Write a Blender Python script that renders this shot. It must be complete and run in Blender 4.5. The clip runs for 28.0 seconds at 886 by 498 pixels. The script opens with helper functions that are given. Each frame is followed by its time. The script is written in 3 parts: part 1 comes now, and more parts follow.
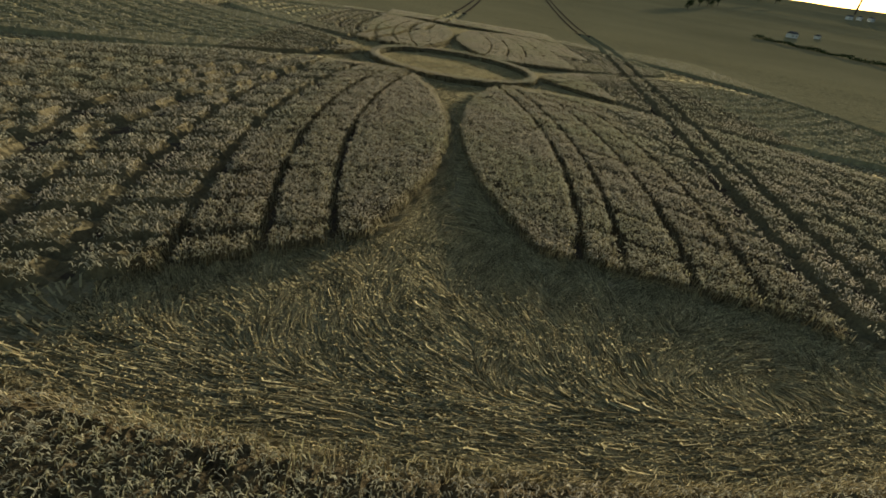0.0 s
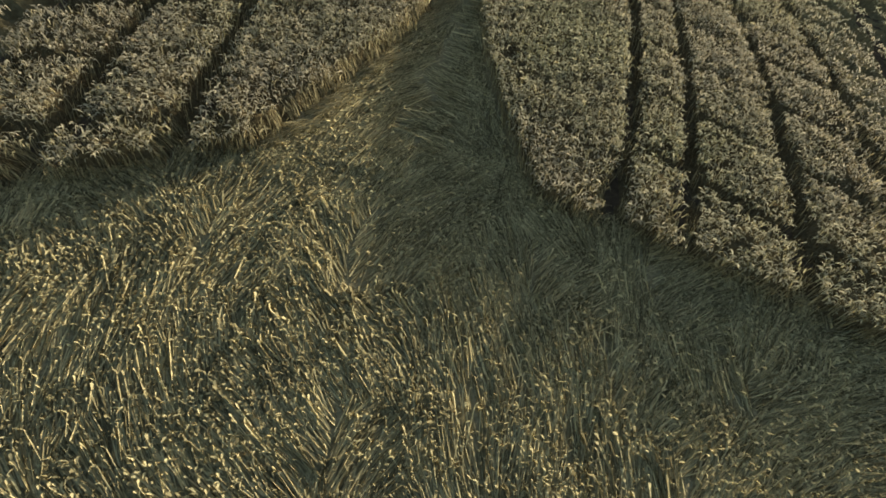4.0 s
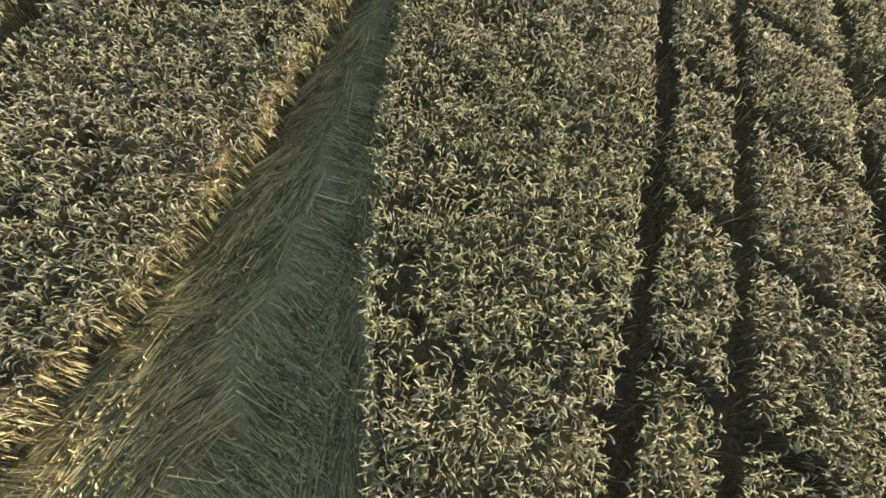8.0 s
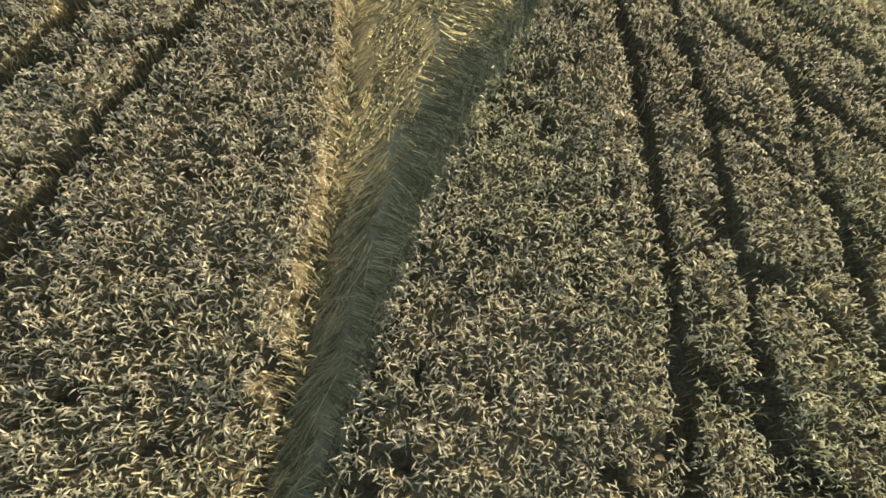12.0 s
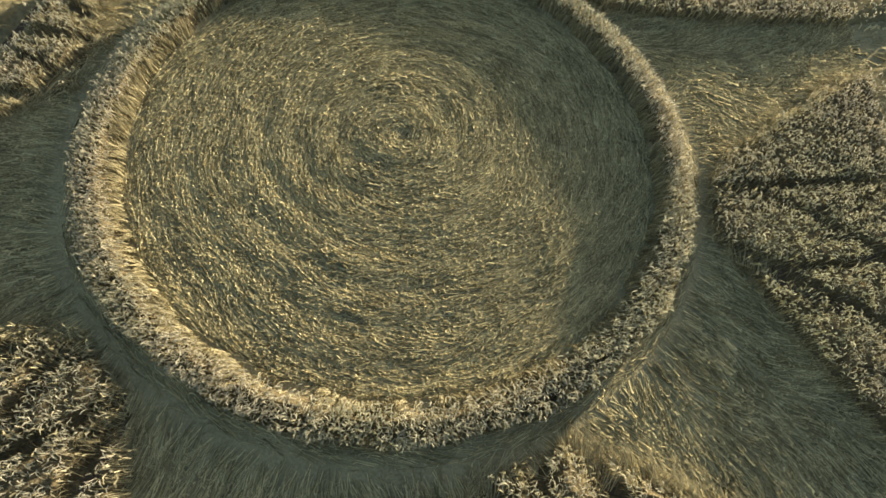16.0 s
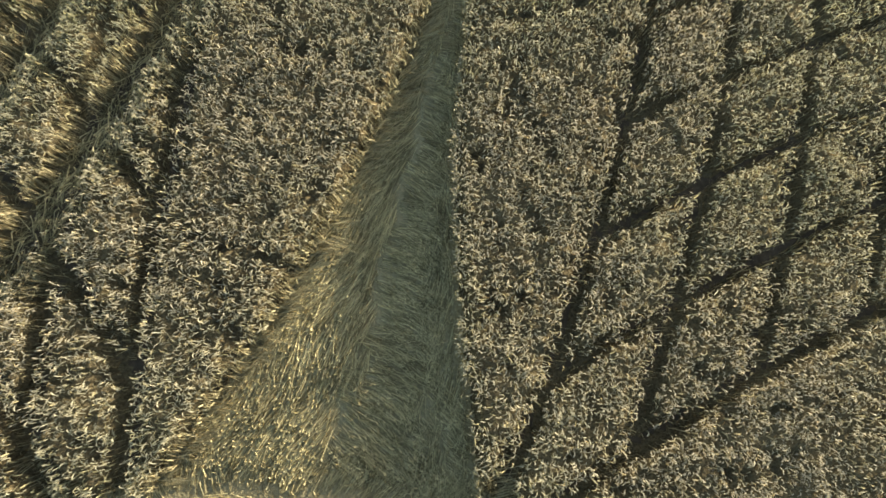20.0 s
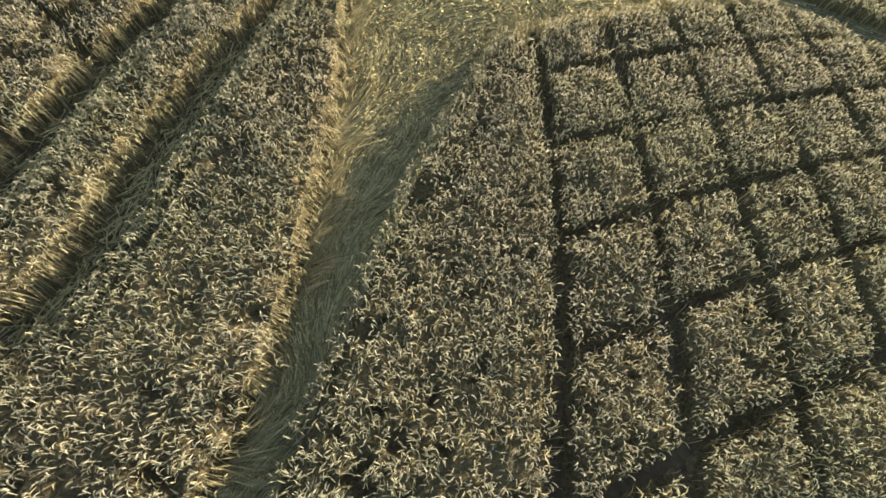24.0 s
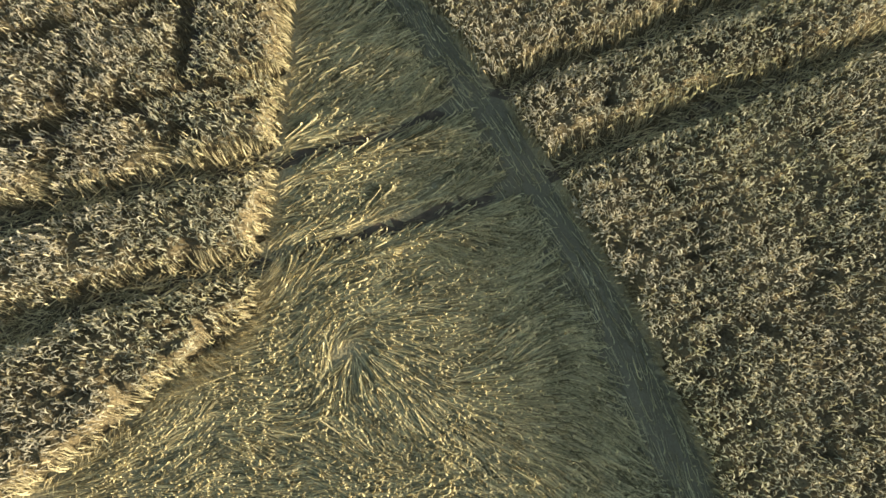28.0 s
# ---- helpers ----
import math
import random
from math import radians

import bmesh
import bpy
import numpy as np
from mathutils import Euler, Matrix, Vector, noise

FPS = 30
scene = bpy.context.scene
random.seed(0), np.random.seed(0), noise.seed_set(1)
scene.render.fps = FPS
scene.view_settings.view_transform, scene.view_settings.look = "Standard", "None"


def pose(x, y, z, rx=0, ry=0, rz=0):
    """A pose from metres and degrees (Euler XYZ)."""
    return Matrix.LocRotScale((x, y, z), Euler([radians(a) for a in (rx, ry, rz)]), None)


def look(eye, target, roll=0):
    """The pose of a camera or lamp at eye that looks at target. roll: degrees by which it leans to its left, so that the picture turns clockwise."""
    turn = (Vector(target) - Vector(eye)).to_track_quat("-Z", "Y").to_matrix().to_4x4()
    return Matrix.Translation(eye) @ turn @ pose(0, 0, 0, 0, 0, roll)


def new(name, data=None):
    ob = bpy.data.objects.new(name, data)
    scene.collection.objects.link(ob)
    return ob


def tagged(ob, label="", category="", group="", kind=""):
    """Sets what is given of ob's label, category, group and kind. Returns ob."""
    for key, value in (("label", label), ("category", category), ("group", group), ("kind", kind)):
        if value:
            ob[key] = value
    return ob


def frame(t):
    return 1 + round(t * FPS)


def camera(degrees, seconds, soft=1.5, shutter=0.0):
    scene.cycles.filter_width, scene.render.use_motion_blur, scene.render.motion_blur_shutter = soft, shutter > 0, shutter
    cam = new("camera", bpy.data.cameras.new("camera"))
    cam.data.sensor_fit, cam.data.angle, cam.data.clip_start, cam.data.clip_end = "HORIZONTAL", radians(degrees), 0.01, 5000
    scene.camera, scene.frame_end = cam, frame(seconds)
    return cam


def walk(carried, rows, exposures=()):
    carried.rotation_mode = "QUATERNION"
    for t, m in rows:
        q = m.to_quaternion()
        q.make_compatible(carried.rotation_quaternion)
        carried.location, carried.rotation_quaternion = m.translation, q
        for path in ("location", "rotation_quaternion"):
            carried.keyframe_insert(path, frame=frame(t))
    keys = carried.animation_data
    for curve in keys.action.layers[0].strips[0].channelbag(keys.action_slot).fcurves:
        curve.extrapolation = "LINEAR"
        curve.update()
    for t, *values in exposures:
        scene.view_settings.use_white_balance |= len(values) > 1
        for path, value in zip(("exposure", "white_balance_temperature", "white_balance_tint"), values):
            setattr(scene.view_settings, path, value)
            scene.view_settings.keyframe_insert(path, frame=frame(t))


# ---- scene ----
cam = camera(85.1, 28.0, soft=1.62)
# seconds, x, y, z, yaw, pitch, roll
PATH = [
    (0.0, -1.67, -59.21, 9.19, -3.9, -29.3, 9.8),
    (0.5, -0.71, -58.21, 8.95, -2.6, -31.7, 10.6),
    (1.0, -0.00, -57.26, 8.71, -1.4, -34.2, 11.5),
    (1.5, 0.47, -56.24, 8.44, -0.5, -36.7, 12.6),
    (2.0, 0.80, -55.28, 8.17, 0.2, -39.3, 13.7),
    (2.5, 1.07, -54.30, 7.86, 0.7, -42.0, 14.7),
    (3.0, 1.21, -53.25, 7.70, 0.7, -44.5, 14.6),
    (3.5, 1.27, -52.14, 7.65, 0.4, -47.1, 14.0),
    (4.0, 1.31, -50.99, 7.65, -0.3, -49.7, 13.3),
    (4.5, 1.37, -49.82, 7.70, -1.1, -52.4, 13.1),
    (5.0, 1.51, -48.65, 7.81, -1.8, -55.2, 13.9),
    (5.5, 1.58, -47.41, 7.89, -2.8, -57.2, 14.9),
    (6.0, 1.58, -46.09, 7.98, -4.0, -58.2, 16.1),
    (6.5, 1.63, -44.68, 8.09, -5.0, -59.1, 16.9),
    (7.0, 1.83, -43.09, 8.06, -4.8, -60.5, 16.8),
    (7.5, 2.10, -41.36, 7.94, -3.7, -62.4, 16.0),
    (8.0, 2.37, -39.57, 7.79, -2.3, -64.5, 15.1),
    (8.5, 2.55, -37.84, 7.48, -1.4, -65.6, 14.2),
    (9.0, 2.60, -36.20, 7.21, -0.6, -65.5, 13.8),
    (9.5, 2.55, -34.59, 7.00, -0.1, -64.6, 13.8),
    (10.0, 2.29, -33.02, 6.74, -0.2, -63.6, 13.9),
    (10.5, 2.07, -31.37, 6.69, -0.7, -62.8, 14.5),
    (11.0, 1.72, -29.64, 7.34, -1.6, -62.4, 15.1),
    (11.5, 1.36, -27.90, 8.24, -2.6, -62.7, 15.4),
    (12.0, 1.19, -26.11, 9.06, -3.1, -63.1, 15.3),
    (12.5, 1.20, -24.37, 9.36, -3.0, -63.0, 14.9),
    (13.0, 1.33, -22.88, 10.10, -2.6, -62.7, 14.6),
    (13.5, 1.53, -21.47, 11.02, -2.0, -62.3, 14.3),
    (14.0, 1.77, -19.93, 11.89, -1.3, -61.9, 14.0),
    (14.5, 1.99, -18.07, 12.46, -0.6, -61.8, 13.5),
    (15.0, 2.17, -15.69, 12.49, -0.1, -61.9, 12.9),
    (15.5, 2.25, -13.03, 12.59, 0.3, -62.4, 12.5),
    (16.0, 2.25, -10.21, 12.90, 0.6, -63.4, 12.3),
    (16.5, 2.14, -7.19, 13.18, 0.4, -64.8, 12.6),
    (17.0, 1.91, -4.11, 13.46, -0.5, -66.6, 13.5),
    (17.5, 1.62, -1.06, 13.71, -1.9, -68.2, 15.0),
    (18.0, 1.31, 2.01, 13.95, -3.8, -69.9, 16.7),
    (18.5, 1.11, 5.17, 14.04, -5.5, -71.9, 18.4),
    (19.0, 1.01, 8.37, 13.89, -6.9, -74.1, 19.7),
    (19.5, 1.00, 11.48, 13.65, -8.0, -76.4, 20.6),
    (20.0, 1.01, 14.37, 13.44, -8.8, -78.2, 21.4),
    (20.5, 0.99, 16.80, 13.11, -9.5, -78.3, 22.0),
    (21.0, 0.91, 18.75, 12.82, -10.0, -76.4, 22.1),
    (21.5, 0.83, 20.36, 12.85, -9.9, -73.4, 21.8),
    (22.0, 0.97, 21.92, 12.36, -9.5, -69.7, 20.9),
    (22.5, 1.26, 23.48, 11.62, -8.7, -65.9, 19.7),
    (23.0, 1.67, 25.09, 10.87, -7.4, -62.6, 18.2),
    (23.5, 2.14, 26.80, 10.39, -5.8, -60.4, 16.7),
    (24.0, 2.63, 28.66, 10.44, -3.7, -59.9, 15.4),
    (24.5, 3.05, 30.72, 10.80, -1.8, -60.7, 13.8),
    (25.0, 3.45, 32.89, 11.30, 1.3, -62.3, 13.3),
    (25.5, 3.80, 35.11, 11.76, 5.7, -64.1, 13.8),
    (26.0, 4.01, 37.47, 12.03, 11.0, -66.1, 14.1),
    (26.5, 3.85, 39.89, 12.37, 18.5, -68.7, 14.8),
    (27.0, 3.26, 42.40, 12.63, 27.2, -71.9, 15.2),
    (27.5, 2.18, 44.93, 12.61, 36.9, -75.5, 15.2),
    (28.0, 0.65, 47.27, 12.22, 46.8, -79.4, 14.8),
]


def heading(x, y, z, yaw, pitch, roll):
    a, b = radians(yaw), radians(pitch)
    way = Vector((-math.sin(a) * math.cos(b), math.cos(a) * math.cos(b), math.sin(b)))
    eye = Vector((x, y, z))
    return look(eye, eye + way, roll)


walk(cam, [(t, heading(*p)) for t, *p in PATH], exposures=[(0.0, 0.97), (2.5, 1.47), (5.0, 1.95), (8.0, 2.45), (14.0, 2.5), (17.0, 2.42), (20.0, 2.7), (28.0, 2.6)])

# ---- world and sun ----
SUN_AZ, SUN_EL = 57.0, 6.4  # degrees from +x towards +y, and above the field
world = bpy.data.worlds.new("sky")
scene.world = world
world.use_nodes = True
wn = world.node_tree.nodes
sky = wn.new("ShaderNodeTexSky")
sky.sky_type, sky.sun_disc = "NISHITA", False
sky.sun_elevation, sky.sun_rotation = radians(SUN_EL), radians(90.0 - SUN_AZ)
wn["Background"].inputs["Strength"].default_value = 0.072
world.node_tree.links.new(sky.outputs["Color"], wn["Background"].inputs["Color"])
sun = new("sun", bpy.data.lights.new("sun", "SUN"))
sun.data.energy, sun.data.angle, sun.data.color = 3.6, radians(1.5), (1.0, 0.90, 0.70)
sa, se = radians(SUN_AZ), radians(SUN_EL)
sun.matrix_world = look((60, 80, 30), Vector((60, 80, 30)) - Vector((math.cos(sa) * math.cos(se), math.sin(sa) * math.cos(se), math.sin(se))))


# ---- materials ----
def straw_material(name, dark, light, rough=0.6, grain=9.0, patch=0.35, relief=0.15, island=0.5, sheer=0.0, gloss=0.0, unripe=0.0):
    """Plant matter: each stalk or ear takes its own tone, patches vary the field, grain gives relief."""
    m = bpy.data.materials.new(name)
    m.use_nodes = True
    n, l = m.node_tree.nodes, m.node_tree.links
    b = n["Principled BSDF"]
    geo, co = n.new("ShaderNodeNewGeometry"), n.new("ShaderNodeTexCoord")
    big, fine = n.new("ShaderNodeTexNoise"), n.new("ShaderNodeTexNoise")
    big.inputs["Scale"].default_value, big.inputs["Detail"].default_value = patch, 4.0
    fine.inputs["Scale"].default_value, fine.inputs["Detail"].default_value = grain, 5.0
    l.new(co.outputs["Object"], big.inputs["Vector"])
    l.new(co.outputs["Object"], fine.inputs["Vector"])
    a = n.new("ShaderNodeMath")
    a.operation = "MULTIPLY_ADD"
    l.new(geo.outputs["Random Per Island"], a.inputs[0])
    a.inputs[1].default_value = island
    c = n.new("ShaderNodeMath")
    c.operation = "MULTIPLY_ADD"
    l.new(big.outputs["Fac"], c.inputs[0])
    c.inputs[1].default_value = 0.5
    d = n.new("ShaderNodeMath")
    d.operation = "MULTIPLY_ADD"
    l.new(fine.outputs["Fac"], d.inputs[0])
    d.inputs[1].default_value, d.inputs[2].default_value = 1.0 - island, -0.25
    l.new(d.outputs[0], c.inputs[2])
    l.new(c.outputs[0], a.inputs[2])
    ramp = n.new("ShaderNodeValToRGB")
    ramp.color_ramp.elements[0].position, ramp.color_ramp.elements[1].position = 0.1, 0.9
    ramp.color_ramp.elements[0].color, ramp.color_ramp.elements[1].color = (*dark, 1), (*light, 1)
    l.new(a.outputs[0], ramp.inputs["Fac"])
    colour = ramp.outputs["Color"]
    if unripe:
        # broad patches of the field are less ripe
        wide, tint = n.new("ShaderNodeTexNoise"), n.new("ShaderNodeMix")
        wide.inputs["Scale"].default_value, wide.inputs["Detail"].default_value = 0.11, 2.0
        l.new(co.outputs["Object"], wide.inputs["Vector"])
        tint.data_type, tint.blend_type = "RGBA", "MULTIPLY"
        part_of = n.new("ShaderNodeMapRange")
        part_of.inputs["From Min"].default_value, part_of.inputs["From Max"].default_value = 0.42, 0.68
        part_of.inputs["To Max"].default_value = unripe
        l.new(wide.outputs["Fac"], part_of.inputs["Value"])
        l.new(part_of.outputs["Result"], tint.inputs[0])
        l.new(colour, tint.inputs[6])
        tint.inputs[7].default_value = (0.78, 0.97, 0.66, 1)
        colour = tint.outputs[2]
    l.new(colour, b.inputs["Base Color"])
    b.inputs["Roughness"].default_value = rough
    b.inputs["Specular IOR Level"].default_value = gloss
    if relief:
        bump = n.new("ShaderNodeBump")
        bump.inputs["Strength"].default_value, bump.inputs["Distance"].default_value = relief, 0.05
        l.new(fine.outputs["Fac"], bump.inputs["Height"])
        l.new(bump.outputs["Normal"], b.inputs["Normal"])
    if sheer:
        t, mix = n.new("ShaderNodeBsdfTranslucent"), n.new("ShaderNodeMixShader")
        l.new(colour, t.inputs["Color"])
        mix.inputs["Fac"].default_value = sheer
        l.new(b.outputs[0], mix.inputs[1])
        l.new(t.outputs[0], mix.inputs[2])
        l.new(mix.outputs[0], n["Material Output"].inputs["Surface"])
    return m


EAR = straw_material("wheat_ear", (0.35, 0.312, 0.223), (0.53, 0.475, 0.345), 0.6, 30.0, 0.25, 0.0, 0.6, 0.5, 0.0, 0.3)
STEM = straw_material("wheat_stem", (0.12, 0.10, 0.056), (0.43, 0.37, 0.215), 0.6, 20.0, 0.4, 0.0, 0.8, 0.25)
# dark sheet under the ears: shade between the stalks is put into its colour
SHADED_BODY = straw_material("shaded_wheat_body", (0.022, 0.016, 0.009), (0.20, 0.16, 0.09), 0.8, 14.0, 0.3, 0.9, 0.0)
BLADE = straw_material("wheat_blade", (0.24, 0.203, 0.115), (0.46, 0.395, 0.24), 0.6, 20.0, 0.3, 0.0, 0.7, 0.35, 0.0, 0.35)
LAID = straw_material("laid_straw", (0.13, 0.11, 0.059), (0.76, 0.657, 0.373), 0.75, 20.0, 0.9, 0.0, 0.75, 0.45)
FALLEN = straw_material("fallen_straw", (0.16, 0.134, 0.075), (0.54, 0.465, 0.27), 0.6, 20.0, 0.4, 0.0, 0.8, 0.3)
# flattened straw, toned darker to paint the shade in gaps between the laid straws
SHADED_MAT = straw_material("laid_mat", (0.13, 0.109, 0.061), (0.36, 0.304, 0.172), 0.75, 14.0, 0.6, 0.8, 0.0)
LANE = straw_material("trodden_lane", (0.075, 0.064, 0.039), (0.22, 0.19, 0.122), 0.8, 24.0, 0.5, 0.5, 0.0)
SOIL = straw_material("soil", (0.04, 0.032, 0.023), (0.13, 0.10, 0.068), 0.9, 5.0, 0.5, 0.6, 0.0)
FIELD = straw_material("far_crop", (0.14, 0.122, 0.062), (0.35, 0.31, 0.17), 0.9, 3.0, 0.02, 0.9, 0.0)
# darker than the far crop: its colour holds the shade among the coarse ears
SHADED_CANOPY = straw_material("shaded_distant_canopy", (0.07, 0.058, 0.031), (0.23, 0.195, 0.11), 0.9, 7.0, 0.15, 0.6, 0.0)

# ---- the plan ----
rng = np.random.default_rng(7)
RING_IN, RING_OUT, PATH_IN, PATH_OUT = 8.5, 9.65, 50.75, 52.25
TOP = 0.72  # height of the standing wheat
# cuts in each petal, counted from the spoke on its one side and on its other: first cut, second cut, step of the rest
CUTS_A = np.array([(6.9, 9.7, 2.81), (6.1, 8.7, 2.7), (6.3, 8.7, 2.7), (6.1, 8.7, 2.9), (7.2, 10.2, 2.7), (6.2, 8.9, 2.7)])
CUTS_B = np.array([(7.2, 9.6, 2.7), (6.1, 8.7, 2.7), (6.1, 8.7, 2.6), (6.4, 8.1, 2.7), (6.1, 8.7, 2.7), (9.0, 11.7, 2.71)])


def noise2(x, y, seed=0, scale=1.0):
    """Smooth value noise on the plane, -1 to 1."""
    x, y = np.asarray(x) * scale, np.asarray(y) * scale
    xi, yi = np.floor(x).astype(np.int64), np.floor(y).astype(np.int64)
    fx, fy = x - xi, y - yi
    fx, fy = fx * fx * (3 - 2 * fx), fy * fy * (3 - 2 * fy)

    def h(a, b):
        v = (a * 374761393 + b * 668265263 + seed * 974634541) & 0x7FFFFFFF
        v = ((v ^ (v >> 13)) * 1274126177) & 0x7FFFFFFF
        return ((v ^ (v >> 16)) & 0xFFFF) / 32767.5 - 1

    return (h(xi, yi) * (1 - fx) + h(xi + 1, yi) * fx) * (1 - fy) + (h(xi, yi + 1) * (1 - fx) + h(xi + 1, yi + 1) * fx) * fy


def lot(x, y, across, along, seed):
    """One random value for each ragged cell of the plane, -1 to 1: a clump, a lock or a patch keeps together."""
    a = np.floor(x / across + 0.4 * noise2(x, y, seed + 1, 0.7 / across))
    b = np.floor(y / along + 0.4 * noise2(x, y, seed + 2, 0.7 / across) + 0.37 * (a % 3))
    return noise2(a, b, seed)


def fold(x, y):
    """Distance from the centre, and place beside and along the nearest of the six spokes."""
    r, az = np.hypot(x, y), np.degrees(np.arctan2(y, x))
    k = np.round((az - 90) / 60)
    p = np.radians(az - 90 - 60 * k)
    return r, k.astype(int) % 6, -r * np.sin(p), r * np.cos(p)


def strip(u, v, k):
    """Distance from the edge of a spoke's laid strip, negative inside. Further out the far spoke bends to one side."""
    far = (k == 0) & (v > 26)
    half = 0.32 + (v - 28.0) ** 2 / np.where(v > 28, np.where(k == 0, 105.0, 75.0), 88.0)
    middle = np.where(far, 0.65 * np.clip((v - 26.0) / 5.0, 0, 1) + 0.04 * np.clip(v - 33.0, 0, None), 0.0)
    return np.abs(u - middle) - half


def petal_front(u, k=1):
    """How far out a petal reaches beside a spoke; beside the near spoke one front is cut further back."""
    a = np.abs(u) - 3.6
    return np.where((k == 3) & (u < 0), 42.8 + 0.16 * a + 0.012 * a * a, np.where((k == 0) & (u < 0), 45.3 + 0.65 * a - 0.01 * a * a, 43.2 + 0.80 * a - 0.0175 * a * a))


BEND_Y = (0, 12, 14, 16, 18, 21, 25, 28, 30, 31, 33, 35, 38, 41, 44, 48)
BEND_X = (0.0, -1.9, -1.2, -1.2, -1.1, -1.0, -1.0, -0.8, -0.3, 0.5, 0.4, 0.05, -0.25, -0.35, -0.1, 0.0)


def tram(x, y, a):
    """Signed distance from a wheel track. The pair that crosses the pattern bends where it passes the far spoke."""
    bend = np.interp(y, BEND_Y, BEND_X) if -10 < a < -1 else 0.0
    if -10 < a < -4:
        bend = bend - (0.1 + 0.4 * np.clip((29.0 - y) / 3.0, 0, 1)) * np.clip((48.0 - y) / 6.0, 0, 1)
    return (x - a - bend - np.where(y < 50, 0.18, 0.11) * (y - 50.0)) * 0.984


def track_half(y, a):
    """Half the width of a wheel track; the bent pair is wider."""
    return np.where((y > 8) & (y < 40) & (-10 < a < -1), 0.40 if a > -2 else 0.32, 0.36 if a > 20 else 0.24)


TRAMS = [-4.25, -1.7, 31.5, 34.0, -40.5, -38.0]


def corridor(x, y):
    """The strip of the field that the camera passes near."""
    return np.where(y < -13, (x > -10) & (x < 14), np.where(y < 25, (x > -13) & (x < 17), (x > -14) & (x < 22))) & (y > -58) & (y < 64)


def eared(x, y):
    """Where single ears are grown beyond the strip that the camera passes near."""
    d = np.hypot(x, y + 50)
    return ((np.abs(x) < 40) & (y < -8) & (d < 42)) | ((x > -22) & (x < 32) & (y > -16) & (d >= 42))


def well_inside(x, y, e):
    return corridor(x - e, y) & corridor(x + e, y) & corridor(x, y - e) & corridor(x, y + e)


def plan(x, y):
    """How far inside standing wheat a place lies (negative: laid or bare), and which block it belongs to."""
    x, y = np.asarray(x, float), np.asarray(y, float)
    r, k, u, v = fold(x, y)
    wob = 0.10 * noise2(x, y, 3, 0.9) + 0.05 * noise2(x, y, 4, 3.1)
    tr = np.stack([np.abs(tram(x, y, a) + 0.12 * noise2(x, y, 9, 0.5)) - track_half(y, a) for a in TRAMS]).min(0)
    side = sum((tram(x, y, a) > 0).astype(int) for a in TRAMS)
    # petal: between two spokes, from the centre ring to its front
    a = np.abs(u)
    f = np.minimum(strip(u, v, k), (petal_front(u, k) - v) * 0.8)
    f = np.minimum(f, np.minimum(r - (RING_OUT + 0.75), PATH_IN - r))
    # distance from the neighbouring spoke on the petal's other side
    c, s = math.cos(radians(60)), math.sin(radians(60))
    u2, v2 = s * v - c * a, c * v + s * a
    sector = np.floor(((np.degrees(np.arctan2(y, x)) - 90) % 360) / 60).astype(int) % 6
    ccw = u < 0  # nearer to the spoke on the petal's clockwise side
    ca = np.where(ccw, u2, a) + 0.0068 * (np.where(ccw, v2, v) - 28.0) ** 2
    cb = np.where(ccw, a, u2) + 0.0068 * (np.where(ccw, v, v2) - 28.0) ** 2
    first_a, next_a, step_a = (CUTS_A[sector, i] for i in range(3))
    first_b, next_b, step_b = (CUTS_B[sector, i] for i in range(3))
    ia, ib = np.maximum(np.round((ca - next_a) / step_a), 0), np.maximum(np.round((cb - next_b) / step_b), 0)
    da, db = np.abs(ca - next_a - ia * step_a), np.abs(cb - next_b - ib * step_b)
    bi = np.maximum(np.floor((ca - next_a) / step_a) + 1, 0).astype(int)
    bj = np.maximum(np.floor((cb - next_b) / step_b) + 1, 0).astype(int)
    thin = 0.07 + 0.06 * noise2(x, y, 13, 0.35)  # cross cuts are narrower and half grown over
    near = np.where(y < 0, thin, 0.02)
    mine, other = np.where(ccw, db, da), np.where(ccw, da, db)
    # the first cut on either side bounds a long leaf; inside a leaf there are no other cuts
    la, lb = ca - first_a, cb - first_b
    leaf = (la < 0) | (lb < 0)
    inner = np.minimum(np.minimum(mine, other + near), np.minimum(la, lb))
    cut = np.where(leaf, np.where(la < 0, -la, -lb), inner) - np.where(corridor(x, y), np.where(y > 0, 0.125, 0.15), np.where(eared(x, y), 0.24, 0.15)) + 0.07 * noise2(x, y, 14, 1.5)
    petal = np.minimum(f, cut)
    petal = np.minimum(petal, tr)
    num = 1000 * (sector + 1) + np.where(leaf, np.where(la < 0, 700, 800), bi * 20 + bj)
    num = num * 10 + side
    ring = 0.5 * (RING_OUT - RING_IN) - np.abs(r - 0.5 * (RING_IN + RING_OUT))
    outer = np.minimum(r - PATH_OUT - 0.35 * (y < -20), tr)
    inside = np.where(r < RING_OUT + 0.3, ring, np.where(r > 0.5 * (PATH_IN + PATH_OUT), outer, petal))
    num = np.where(r < RING_OUT + 0.3, 1, np.where(r > 0.5 * (PATH_IN + PATH_OUT), 2, num))
    return inside + wob * np.where(r < RING_OUT + 0.3, 1.1, 0.75), num


def wide_edge(x, y):
    """Beside the laid strips, fronts and rings, where whole walls of stalks show."""
    r, k, u, v = fold(x, y)
    beside = np.stack([np.abs(tram(x, y, a)) for a in TRAMS[:2]]).min(0)
    return (r < RING_OUT + 1.2) | (strip(u, v, k) < 1.2) | (petal_front(u, k) - v < 1.3) | (r > PATH_IN - 0.5) | ((y > 9) & (beside < 1.2))


